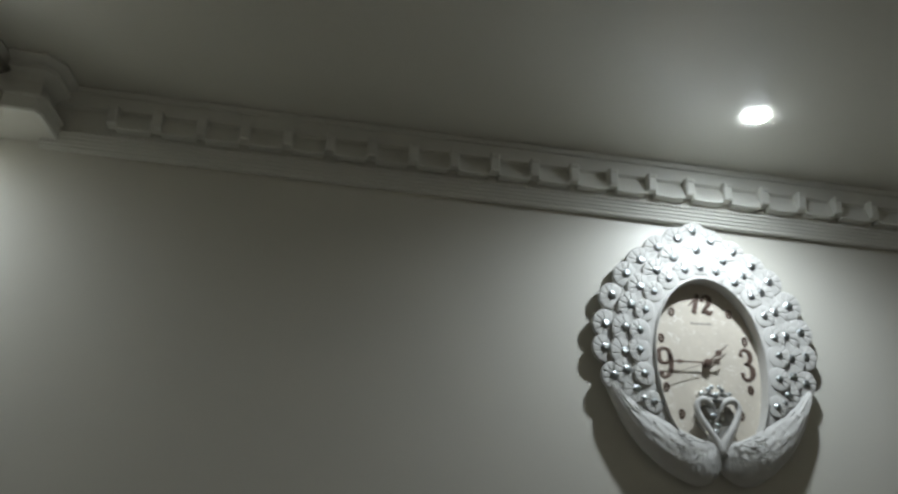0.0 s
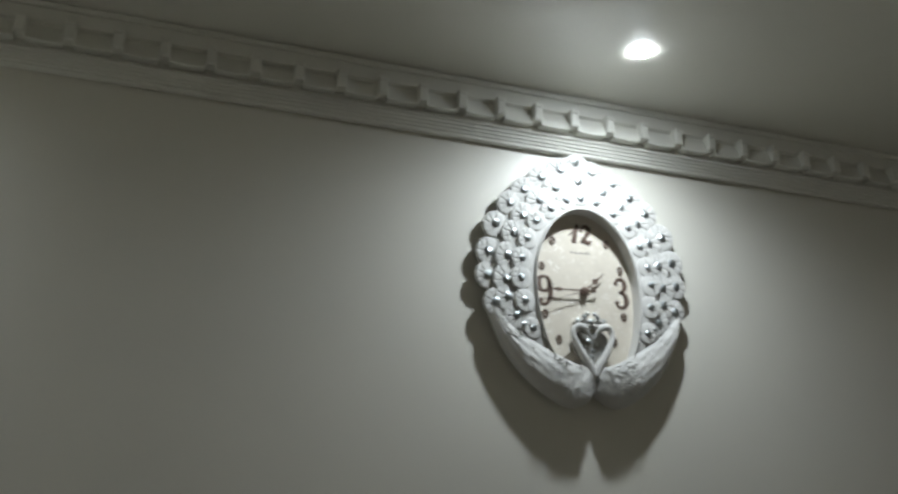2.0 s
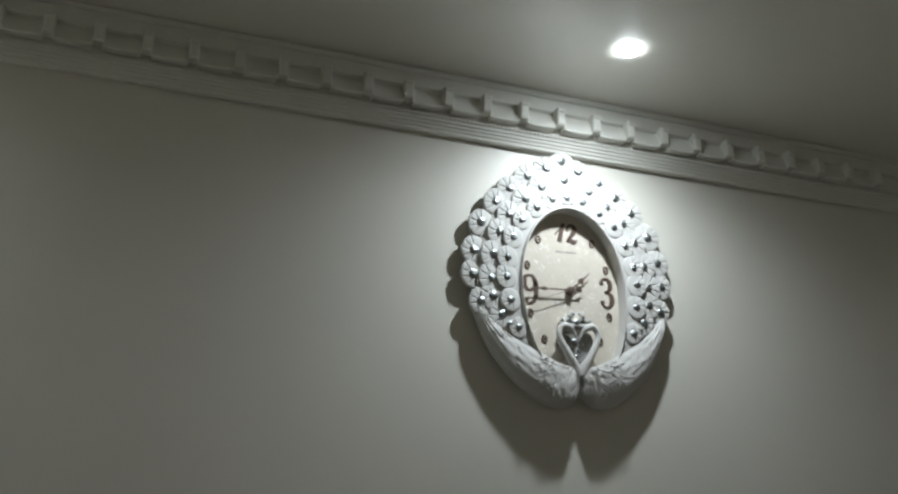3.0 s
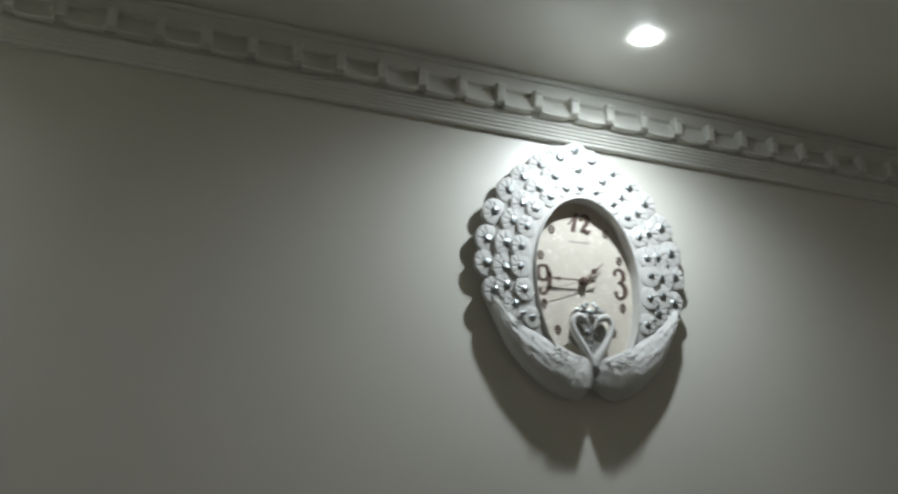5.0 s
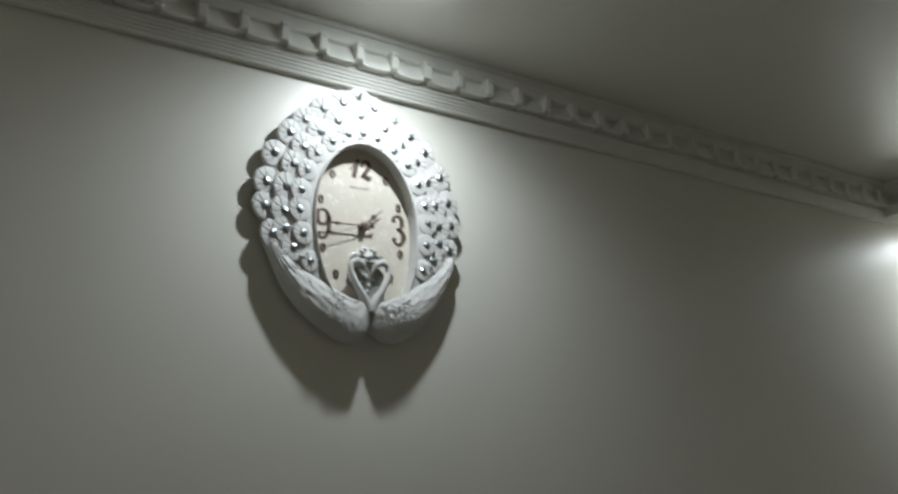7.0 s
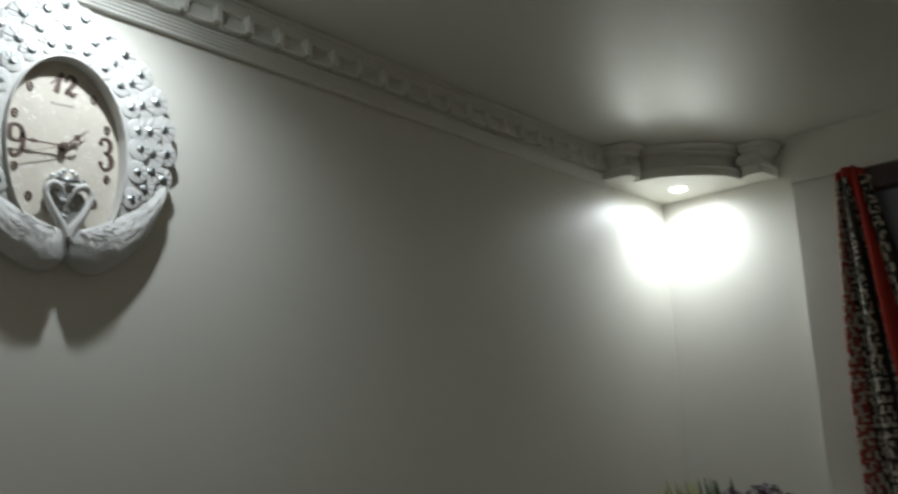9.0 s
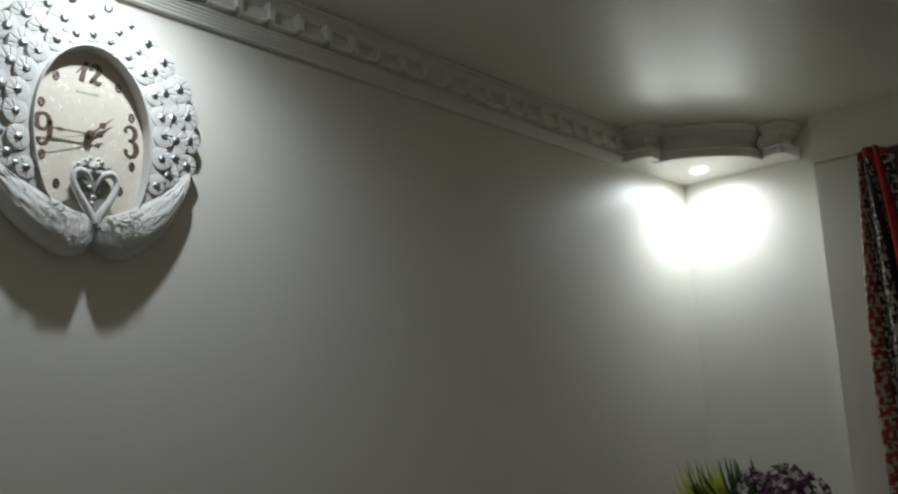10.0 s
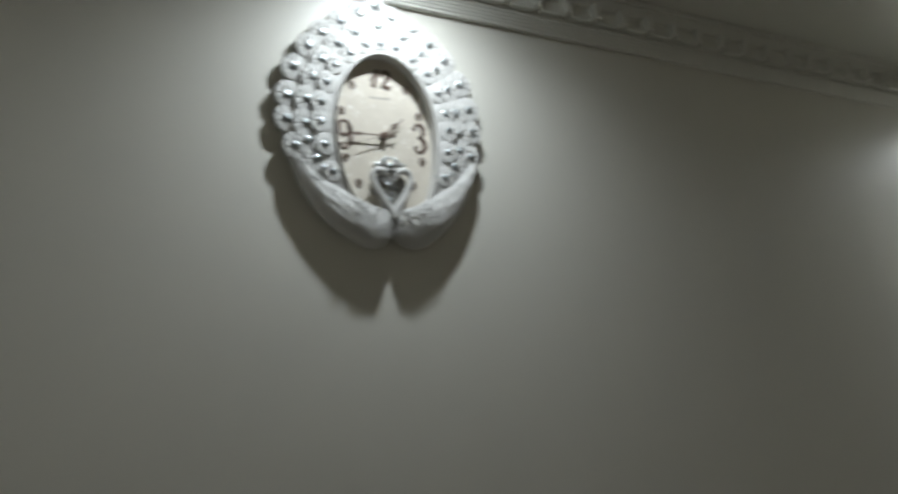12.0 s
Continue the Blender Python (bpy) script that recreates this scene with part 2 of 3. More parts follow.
def ease(x):
    x = min(max(x, 0), 1)
    return x * x * (3 - 2 * x)


def oval(k, r1, r2):
    s, c = math.sin(radians(k)), math.cos(radians(k))
    if c < 0:   # fuller below, where the swans cover it
        return r1 * math.copysign(abs(s) ** 0.72, s), r2 * 1.1 * c
    return r1 * s, r2 * c


# half of the case's outline, from its pointed crown to the foot
OUTLINE = [(0.0, 0.338), (0.096, 0.285), (0.183, 0.210), (0.234, 0.118), (0.247, 0.030), (0.228, -0.060), (0.192, -0.150), (0.100, -0.215), (0.0, -0.225)]


def outline(k):
    p = along(OUTLINE, (k if k <= 180 else 360 - k) / 180)
    return (p.x if k <= 180 else -p.x), p.y


bm = bm_new()
rings = []
for s, h in ((0.0, 0.028), (0.0, 0.060), (0.006, 0.0645), (0.014, 0.0658), (0.028, 0.0650), (0.040, 0.0610), (0.055, 0.0570), (0.3, 0.0555), (0.6, 0.0520), (0.85, 0.0448), (0.95, 0.037), (0.97, 0.026), (0.94, 0.0185)):
    ring = []
    for j in range(N):
        k = 360 * j / N
        xi, zi = oval(k, 0.132, 0.198)
        xo, zo = outline(k)
        ring.append((xi + (xo - xi) * s, -h, zi + (zo - zi) * s))
    rings.append(ring)
loft(bm, rings)
part("case", bm, RESIN, clock, "white moulded resin case with a raised oval rim")
bm = bm_new()
bm.faces.new([bm.verts.new((x, -0.030, z)) for x, z in (oval(360 * j / N, 0.134, 0.200) for j in range(N))])
dial = part("dial", bm, DIAL, clock, "cream pearl dial with bronze numerals", smooth=0)


def scale_mesh():
    """A fan-shaped feather eye one metre in radius, round the seat of its stone: domed, with curved grooves out to a thick rounded edge."""
    bm = bm_new()
    na, seat, rings = 66, -0.08, []
    for r in (0.10, 0.24, 0.34, 0.5, 0.66, 0.82, 0.92, 0.98, 1.0, 0.98):
        ring = []
        skirt = len(rings) == 9
        for j in range(na):
            a = 2 * math.pi * j / na
            ca, sa = math.cos(a), math.sin(a)
            # distance from the seat to the disc's edge
            edge = -seat * sa + math.sqrt(max(0.0, 1 - (seat * ca) ** 2))
            x, z = r * edge * ca, r * edge * sa + seat
            if 0.3 < r < 0.95:
                x, z = r * edge * math.cos(a) - 0.16 * r * (1 - r) * math.sin(a), r * edge * math.sin(a) + seat + 0.16 * r * (1 - r) * math.cos(a)
            groove = 0.080 * (1 if j % 6 == 0 else 0) * (1 if sa > 0.0 and 0.3 < r < 0.99 else 0)
            q = x * x + z * z
            h = 0.04 + 0.15 * math.sqrt(max(0.0, 1.02 - q)) - groove - (0.04 if r < 0.3 else 0)
            if r > 0.97:
                h = -0.50 if skirt else 0.05 - 0.06 * (r > 0.99)
            ring.append((x, -h, z))
        rings.append(ring)
    vs = loft(bm, rings)
    bm.faces.new(vs[0][::-1])
    return mesh_of("feather_eye", bm, RESIN, 38)


def gem_mesh():
    """A foil-backed brilliant in a low setting: girdle, crown facets and table; one metre in radius."""
    bm = bm_new()
    rings = []
    for r, h, off in ((1.12, -0.3, 0), (1.12, 0.15, 0), (0.98, 0.22, 0), (0.80, 0.52, 0.5), (0.48, 0.70, 0)):
        rings.append([(r * math.cos(2 * math.pi * (j + off) / 8), -h, r * math.sin(2 * math.pi * (j + off) / 8)) for j in range(8)])
    vs = loft(bm, rings)
    bm.faces.new(vs[-1])
    return mesh_of("gem", bm, CRYSTAL, 0)


CRYSTAL = material("crystal_foil", (0.42, 0.45, 0.45), 0.34, metal=1.0, grain=0.45, scale=260, bump=0.35, fine=420)
feather, gem = scale_mesh(), gem_mesh()
# rows of feather eyes from crown to wing: half of each line, and depth, eye size, stone size
ROWS = (([(0.0, 0.333), (0.043, 0.309), (0.095, 0.282), (0.142, 0.247), (0.181, 0.209), (0.222, 0.151), (0.242, 0.083), (0.246, 0.024), (0.232, -0.042)], 0.0415, 0.0325, 0.0094),
        ([(0.0, 0.277), (0.063, 0.253), (0.108, 0.217), (0.152, 0.176), (0.179, 0.129), (0.198, 0.071), (0.204, 0.015), (0.202, -0.028), (0.183, -0.072)], 0.0500, 0.0335, 0.0088),
        ([(0.0, 0.229), (0.040, 0.221), (0.083, 0.195), (0.122, 0.162), (0.148, 0.115), (0.165, 0.064), (0.170, 0.019), (0.163, -0.037), (0.148, -0.102)], 0.0580, 0.0262, 0.0074))
for line, depth, size, gsize in ROWS:
    last = len(line) - 1
    for k in range(-last, last + 1):
        u, side = abs(k) / last, (1 if k >= 0 else -1)
        p, e = along(line, u), along(line, min(u + 0.02, 1)) - along(line, max(u - 0.02, 0))
        if k == 0:
            e = Vector((1, 0))
        turn = side * math.degrees(math.atan2(-e.y, e.x))
        lean = 8 * math.sin(k * 2.7 + depth * 400)
        rise = 0.006 * ease(abs(k) - 7) if depth < 0.045 else 0.0      # the last eye lies over the wing's point
        m = pose(side * p.x, -depth - rise, p.y, 0, turn + lean, 0) @ pose(0, 0, 0, 3, 0, 0)
        eye = new("feather_eye", feather)
        eye.parent = clock
        grow = size * (1 + 0.05 * math.sin(k * 5.3 + depth * 900)) * (1 - 0.10 * ease((abs(k) - 6) / 2))
        eye.matrix_basis = m @ Matrix.Diagonal((grow * 1.10, size * 0.55, grow * (0.97 if k else 0.66), 1))
        g = new("gem", gem)
        g.parent = clock
        g.matrix_basis = m @ pose(0, -0.11 * size, 0, 11 * math.sin(k * 3.1), 23 * k, 11 * math.cos(k * 4.3)) @ Matrix.Diagonal((gsize * 1.0, gsize * 0.78, gsize * 1.12, 1))
# two loose stones in the angle of each wing
for side in (-1, 1):
    for x, z, s in ((0.126, -0.101, 0.0058), (0.168, -0.094, 0.0066)):
        g = new("gem", gem)
        g.parent = clock
        g.matrix_basis = pose(side * x, -0.058, z, 0, 40 * x, 0) @ Matrix.Diagonal((s, s * 0.8, s, 1))

# swan reliefs: a folded wing and breast each side, with the neck curling up into half a heart
INNER = [(0.248, -0.018), (0.228, -0.064), (0.190, -0.103), (0.150, -0.131), (0.108, -0.154), (0.074, -0.171), (0.044, -0.184), (0.020, -0.188), (0.0, -0.194)]
OUTER = [(0.254, -0.028), (0.241, -0.085), (0.217, -0.146), (0.180, -0.202), (0.136, -0.243), (0.094, -0.270), (0.060, -0.281), (0.028, -0.275), (0.0, -0.250)]


def wing_point(u, v, side):
    a, b = along(INNER, u), along(OUTER, u)
    p = a + (b - a) * min(v, 1.0)
    cleft = ease((u - 0.86) / 0.14)
    peak = 0.058 + 0.0175 * ease(u / 0.7) - 0.022 * cleft
    edge = 0.033 + 0.009 * ease(u / 0.6) - 0.008 * cleft
    start = 0.050 + 0.012 * ease(u / 0.6) - 0.008 * cleft
    top = 0.50
    tip = 0.62 + 0.38 * ease(u / 0.16)      # the wing's point tucks in under the feathers
    peak, edge, start = peak * tip, edge * tip, start * tip
    if v < top:
        h = peak - (peak - start) * (1 - v / top) ** 2
    else:
        w = (v - top) / (1 - top)
        h = edge + (peak - edge) * max(0.0, 1 - w ** 2.3) ** 0.55
    if v > 1:      # the back of the shell, turned in towards the wall
        p += (a - b).normalized() * 0.17 * (v - 1)
        h = edge + (0.0188 - edge) * (v - 1) / 0.2
    body = min(1, 5 * v) * min(1, 5 * max(0.0, 1 - v))
    quill = max(0, 1 - abs(u - 0.16) / 0.26)
    h += 0.0016 * quill * math.sin(v * 30 - u * 5) * body
    # rows of covert feathers, each rising to a rounded tip
    lane = v * 5.0 + 0.5 * math.sin(u * 7)
    row = math.floor(lane)
    rise = 1 - (u * 11 + 0.5 * (row % 2) + 0.25 * math.sin(row * 2.1)) % 1.0
    h += 0.0021 * rise * max(0.0, 1 - (2 * (lane - row) - 1) ** 2) * body * (1 - ease((u - 0.60) / 0.2)) * ease((u - 0.16) / 0.12) * (1 - ease((v - 0.50) / 0.35))
    h += 0.0010 * math.sin(u * 23 + v * 7) * math.sin(v * 11 - u * 5) * body
    return Vector((side * p.x, -max(h, 0.001), p.y))


def tuft(bm, p, way, length, width, lift):
    way = way.normalized()
    across = way.cross(Vector((0, 1, 0))).normalized() * width
    up = Vector((0, -1, 0))
    base, tip = p + up * 0.0005, p + way * length + up * lift
    ring = [bm.verts.new(q) for q in (base - across * 0.5, p + way * length * 0.45 - across + up * lift * 0.7, tip, p + way * length * 0.45 + across + up * lift * 0.7)]
    ridge = bm.verts.new(p + way * length * 0.4 + up * (lift + width * 0.9))
    for i in range(4):
        bm.faces.new((ring[i], ring[(i + 1) % 4], ridge))


rng = random.Random(5)
for side in (-1, 1):
    bm = bm_new()
    nu, nv = 132, 48
    loft(bm, [[wing_point(i / nu, 1.2 * j / nv, side) for j in range(nv + 1)] for i in range(nu + 1)], closed=False)
    # breast tufts fan out from the foot of the neck
    foot = Vector((side * 0.014, -0.06, -0.182))
    for i in range(760):
        u, v = 0.985 - 0.44 * rng.random() ** 1.4, rng.uniform(0.02, 0.74)
        p = wing_point(u, v, side)
        way = p - foot
        far = way.length
        way.y *= 0.3
        if far > 0.02 + 0.10 * rng.random():
            continue
        tuft(bm, p, way + Vector((rng.uniform(-0.01, 0.01), 0, rng.uniform(-0.01, 0.01))), rng.uniform(0.009, 0.017), rng.uniform(0.0007, 0.0011), 0.0019)
    # longer coverts lying back along the wing
    for i in range(14):
        u, v = rng.uniform(0.40, 0.74), rng.uniform(0.12, 0.66)
        p, q = wing_point(u, v, side), wing_point(u - 0.05, v + 0.03, side)
        tuft(bm, p, q - p, rng.uniform(0.009, 0.015), rng.uniform(0.0009, 0.0016), 0.0004)
    # long quills at the wing tip
    for j in range(5):
        v = 0.10 + 0.14 * j
        for u0, u1 in ((0.34 - 0.03 * j, 0.20), (0.22 - 0.02 * j, 0.05)):
            p, q = wing_point(u0, v, side), wing_point(u1, v * 0.9, side)
            tuft(bm, p, q - p, (q - p).length * 0.7, 0.0022, 0.0008)
    # neck and head
    line = [(0.003, -0.208), (0.014, -0.184), (0.029, -0.160), (0.043, -0.135), (0.050, -0.115), (0.046, -0.100), (0.034, -0.0935), (0.021, -0.098), (0.011, -0.108), (0.004, -0.121)]
    girth = [(0.050, 0.016), (0.058, 0.0112), (0.062, 0.0088), (0.063, 0.0075), (0.063, 0.0068), (0.063, 0.0070), (0.064, 0.0084), (0.064, 0.0076), (0.062, 0.0040), (0.062, 0.0012)]
    rings = []
    for i in range(41):
        f = i / 40
        c, d = along(line, f), along(girth, f)
        e = along(line, min(f + 0.01, 1)) - along(line, max(f - 0.01, 0))
        n = Vector((-e.y, e.x)).normalized()
        r = max(d.y, 0.001)
        rings.append([(side * (c.x + n.x * r * math.cos(t)), -d.x - r * math.sin(t), c.y + n.y * r * math.cos(t)) for t in (2 * math.pi * k / 14 for k in range(14))])
    loft(bm, rings, cap=True)
    part("swan_relief", bm, RESIN, clock, "white feathered swan relief with a curled neck", smooth=40)

# grey heart between the necks, with its stones and a small coronet above
SMOKE = material("smoke_mirror", (0.36, 0.355, 0.335), 0.25, metal=0.5, grain=0.3, scale=90)
bm = bm_new()
pts = []
for j in range(48):
    a = 2 * math.pi * j / 48
    pts.append((0.0027 * 16 * math.sin(a) ** 3, -0.137 + 0.0030 * (13 * math.cos(a) - 5 * math.cos(2 * a) - 2 * math.cos(3 * a) - math.cos(4 * a))))
loft(bm, [[(x, -0.030, z) for x, z in pts], [(x, -0.050, z) for x, z in pts]], cap=True)
part("heart", bm, SMOKE, clock, "smoky grey heart plaque set with stones")
for x, z, d, s in ((-0.006, -0.126, 0.051, 0.0062), (-0.016, -0.138, 0.050, 0.0042), (0.004, -0.146, 0.050, 0.0050), (-0.002, -0.160, 0.050, 0.0044), (0.014, -0.132, 0.050, 0.004),
                   (-0.033, -0.077, 0.056, 0.0050), (-0.015, -0.068, 0.057, 0.0056), (0.001, -0.080, 0.058, 0.0066), (0.018, -0.068, 0.057, 0.0056), (0.035, -0.077, 0.056, 0.0050),
                   (-0.007, -0.062, 0.059, 0.0044), (0.010, -0.062, 0.059, 0.0044)):
    g = new("gem", gem)
    g.parent = clock
    g.matrix_basis = pose(x, -d, z, -14, 30 * x * 100, 0) @ Matrix.Diagonal((s, s * 0.8, s, 1))
bm = bm_new()
for x0, z0, x1, z1 in ((-0.034, -0.080, -0.015, -0.071), (-0.015, -0.071, 0, -0.083), (0, -0.083, 0.018, -0.071), (0.018, -0.071, 0.035, -0.080), (-0.028, -0.088, 0.028, -0.088)):
    t = Vector((x1 - x0, 0, z1 - z0))
    n = Vector((-t.z, 0, t.x)).normalized() * 0.003
    a, b = Vector((x0, -0.058, z0)), Vector((x1, -0.058, z1))
    loft(bm, [[p + n + q, p - n + q, p - n, p + n] for p in (a, b) for q in (Vector((0, 0.026, 0)),)], cap=True)
part("coronet", bm, RESIN, clock, "small white coronet over the two necks")


# raised numerals with swelling strokes and ball ends; each stroke: points and half-widths
def stroke(bm, points, widths, depth=0.0016, bold=1.25):
    rings = []
    n = 6 * (len(points) - 1)
    for i in range(n + 1):
        f = i / n
        c, w = along(points, f), max(bold * along([(v, 0) for v in widths], f).x, 0.0004)
        e = along(points, min(f + 0.02, 1)) - along(points, max(f - 0.02, 0))
        s = Vector((-e.y, e.x)).normalized() * w
        rings.append([(c.x + q * s.x, -h, c.y + q * s.y) for q, h in ((-1, 0), (-0.75, depth), (0.75, depth), (1, 0))])
    loft(bm, rings, cap=True)


def ball(bm, x, z, r):
    loft(bm, [[(x + q * r * math.cos(2 * math.pi * j / 14), -h, z + q * r * math.sin(2 * math.pi * j / 14)) for j in range(14)] for q, h in ((1, 0), (0.85, 0.0014), (0.4, 0.0020))], cap=True)


def numeral(x, z, strokes, balls):
    bm = bm_new()
    for points, widths in strokes:
        stroke(bm, points, widths)
    for b in balls:
        ball(bm, *b)
    ob = part("numeral", bm, BRONZE, dial, smooth=30)
    ob.location = (x, -0.0302, z)


numeral(0.003, 0.146, (
    ([(-0.018, -0.022), (-0.012, 0.0), (-0.004, 0.025)], (0.0052, 0.0046, 0.0040)),
    ([(-0.004, 0.025), (-0.014, 0.012), (-0.029, -0.004)], (0.0032, 0.0022, 0.0012)),
    ([(0.004, 0.010), (0.009, 0.020), (0.018, 0.023), (0.025, 0.014), (0.019, 0.0), (0.009, -0.011), (0.003, -0.021)], (0.0024, 0.0024, 0.0034, 0.0052, 0.0046, 0.0030, 0.0022)),
    ([(0.003, -0.020), (0.012, -0.016), (0.021, -0.021), (0.030, -0.014)], (0.0026, 0.0046, 0.0046, 0.0014))),
    ((0.005, 0.011, 0.0048),))
numeral(-0.100, -0.001, (
    ([(0.014, 0.018), (0.010, 0.031), (0.0, 0.035), (-0.011, 0.030), (-0.0145, 0.017), (-0.011, 0.004), (0.0, -0.001), (0.010, 0.005), (0.014, 0.018)], (0.0050, 0.0036, 0.0026, 0.0042, 0.0056, 0.0042, 0.0026, 0.0034, 0.0050)),
    ([(0.0145, 0.020), (0.0155, 0.004), (0.013, -0.016), (0.005, -0.030), (-0.006, -0.034), (-0.013, -0.026)], (0.0050, 0.0050, 0.0046, 0.0034, 0.0026, 0.0022))),
    ((-0.0105, -0.024, 0.0056),))
numeral(0.100, 0.002, (
    ([(-0.013, 0.026), (-0.006, 0.034), (0.004, 0.035), (0.012, 0.027), (0.012, 0.013), (0.005, 0.004), (-0.004, 0.002)], (0.0020, 0.0026, 0.0036, 0.0052, 0.0050, 0.0030, 0.0022)),
    ([(-0.004, 0.002), (0.006, 0.0), (0.014, -0.009), (0.014, -0.024), (0.005, -0.035), (-0.006, -0.035), (-0.014, -0.026)], (0.0022, 0.0034, 0.0054, 0.0056, 0.0036, 0.0028, 0.0022))),
    ((-0.0105, 0.024, 0.0056), (-0.011, -0.024, 0.0058)))
# the other hours are small ornate figures, each a ring with a bar
bm = bm_new()
loft(bm, [[(r * 0.80 * math.cos(2 * math.pi * j / 20), -h, r * 1.15 * math.sin(2 * math.pi * j / 20)) for j in range(20)] for r, h in ((0.0096, 0.0), (0.0092, 0.0018), (0.0058, 0.0020), (0.0050, 0.0))])
box(bm, -0.0050, 0.0050, -0.0014, 0, -0.0012, 0.0012)
mark = mesh_of("hour_mark", bm, BRONZE, 40)
for sx in (-1, 1):
    for x, z in ((0.072, 0.125), (0.104, 0.059), (0.103, -0.058), (0.072, -0.119)):
        ob = new("hour_mark", mark)
        ob.parent = dial
        ob.location = (sx * x, -0.0302, z)
# one faded line of print under the twelve
PRINT = material("faded_print", (0.34, 0.31, 0.27), 0.5)
bm = bm_new()
x = -0.027
while x < 0.027:
    w = rng.uniform(0.0022, 0.0040)
    box(bm, x, x + w, -0.0306, -0.0302, 0.0955, 0.0995 + (0.0016 if rng.random() < 0.3 else 0))
    x += w + 0.0010
part("maker_mark", bm, PRINT, dial, "small faded line of print")


def hand(name, degrees_from_12, length, tail, width, depth, spade=0.0, at=0.68):
    bm = bm_new()
    prof = [(-tail, width * 1.5), (-tail * 0.8, width * 2.2), (-tail * 0.6, width), (0, width * 1.3)]
    if spade:
        prof += [(length * (at - 0.12), width), (length * (at - 0.06), spade * 0.6), (length * at, spade), (length * (at + 0.08), spade * 0.55), (length * (at + 0.16), width * 1.1)]
    prof += [(length, width * 0.3)]
    left = [bm.verts.new((-w, -0.0008, z)) for z, w in prof] + [bm.verts.new((w, -0.0008, z)) for z, w in prof[::-1]]
    back = [bm.verts.new((v.co.x, 0.0004, v.co.z)) for v in left]
    bm.faces.new(left)
    bm.faces.new(back[::-1])
    for i in range(len(left)):
        j = (i + 1) % len(left)
        bm.faces.new((left[i], back[i], back[j], left[j]))
    ob = part(name, bm, BRONZE, clock, smooth=0)
    ob.matrix_basis = pose(0, -depth, 0, 0, degrees_from_12, 0)
    return ob


hand("hour_hand", 50, 0.072, 0.012, 0.0018, 0.0400, 0.0085, 0.52)
hand("minute_hand", 270, 0.104, 0.028, 0.0015, 0.0420, 0.0048, 0.66)
hand("second_hand", 252, 0.100, 0.036, 0.0007, 0.0440)
bm = bm_new()
loft(bm, [[(r * math.cos(2 * math.pi * j / 16), -h, r * math.sin(2 * math.pi * j / 16)) for j in range(16)] for r, h in ((0.0095, 0.030), (0.0095, 0.043), (0.007, 0.0465), (0.002, 0.0475))], cap=True)
part("hub", bm, BRONZE, clock)
# ---- window and its curtain ----
window = tagged(new("window_1"), "dark wooden window with dull grey-blue panes at night", "window", kind="structure")
PANE = material("dull_pane", (0.20, 0.22, 0.245), 0.3, grain=0.25, scale=7, bump=0.05)


def plank(name, x0, x1, y0, y1, z0, z1, mat, bevel=0.004):
    bm = bm_new()
    box(bm, x0, x1, y0, y1, z0, z1)
    bmesh.ops.bevel(bm, geom=bm.edges[:], offset=bevel, segments=2, affect="EDGES")
    return part(name, bm, mat, window)


fx0, fx1 = PX + 0.012, PX + 0.10
plank("frame_head", PX - 0.008, fx1, WY0 + 0.002, WY1 - 0.002, WZ1 - 0.085, WZ1 - 0.004, WOOD)
plank("frame_sill", fx0, fx1, WY0 + 0.002, WY1 - 0.002, WZ0 + 0.002, WZ0 + 0.07, WOOD)
for y0, y1 in ((WY1 - 0.062, WY1 - 0.002), (WY0 + 0.002, WY0 + 0.062), (-1.455, -1.395)):
    plank("frame_stile", fx0, fx1, y0, y1, WZ0 + 0.072, WZ1 - 0.087, WOOD)
for y0, y1 in ((-1.393, WY1 - 0.064), (WY0 + 0.064, -1.457)):
    plank("pane", fx0 + 0.040, fx0 + 0.046, y0, y1, WZ0 + 0.072, WZ1 - 0.087, PANE, 0.001)


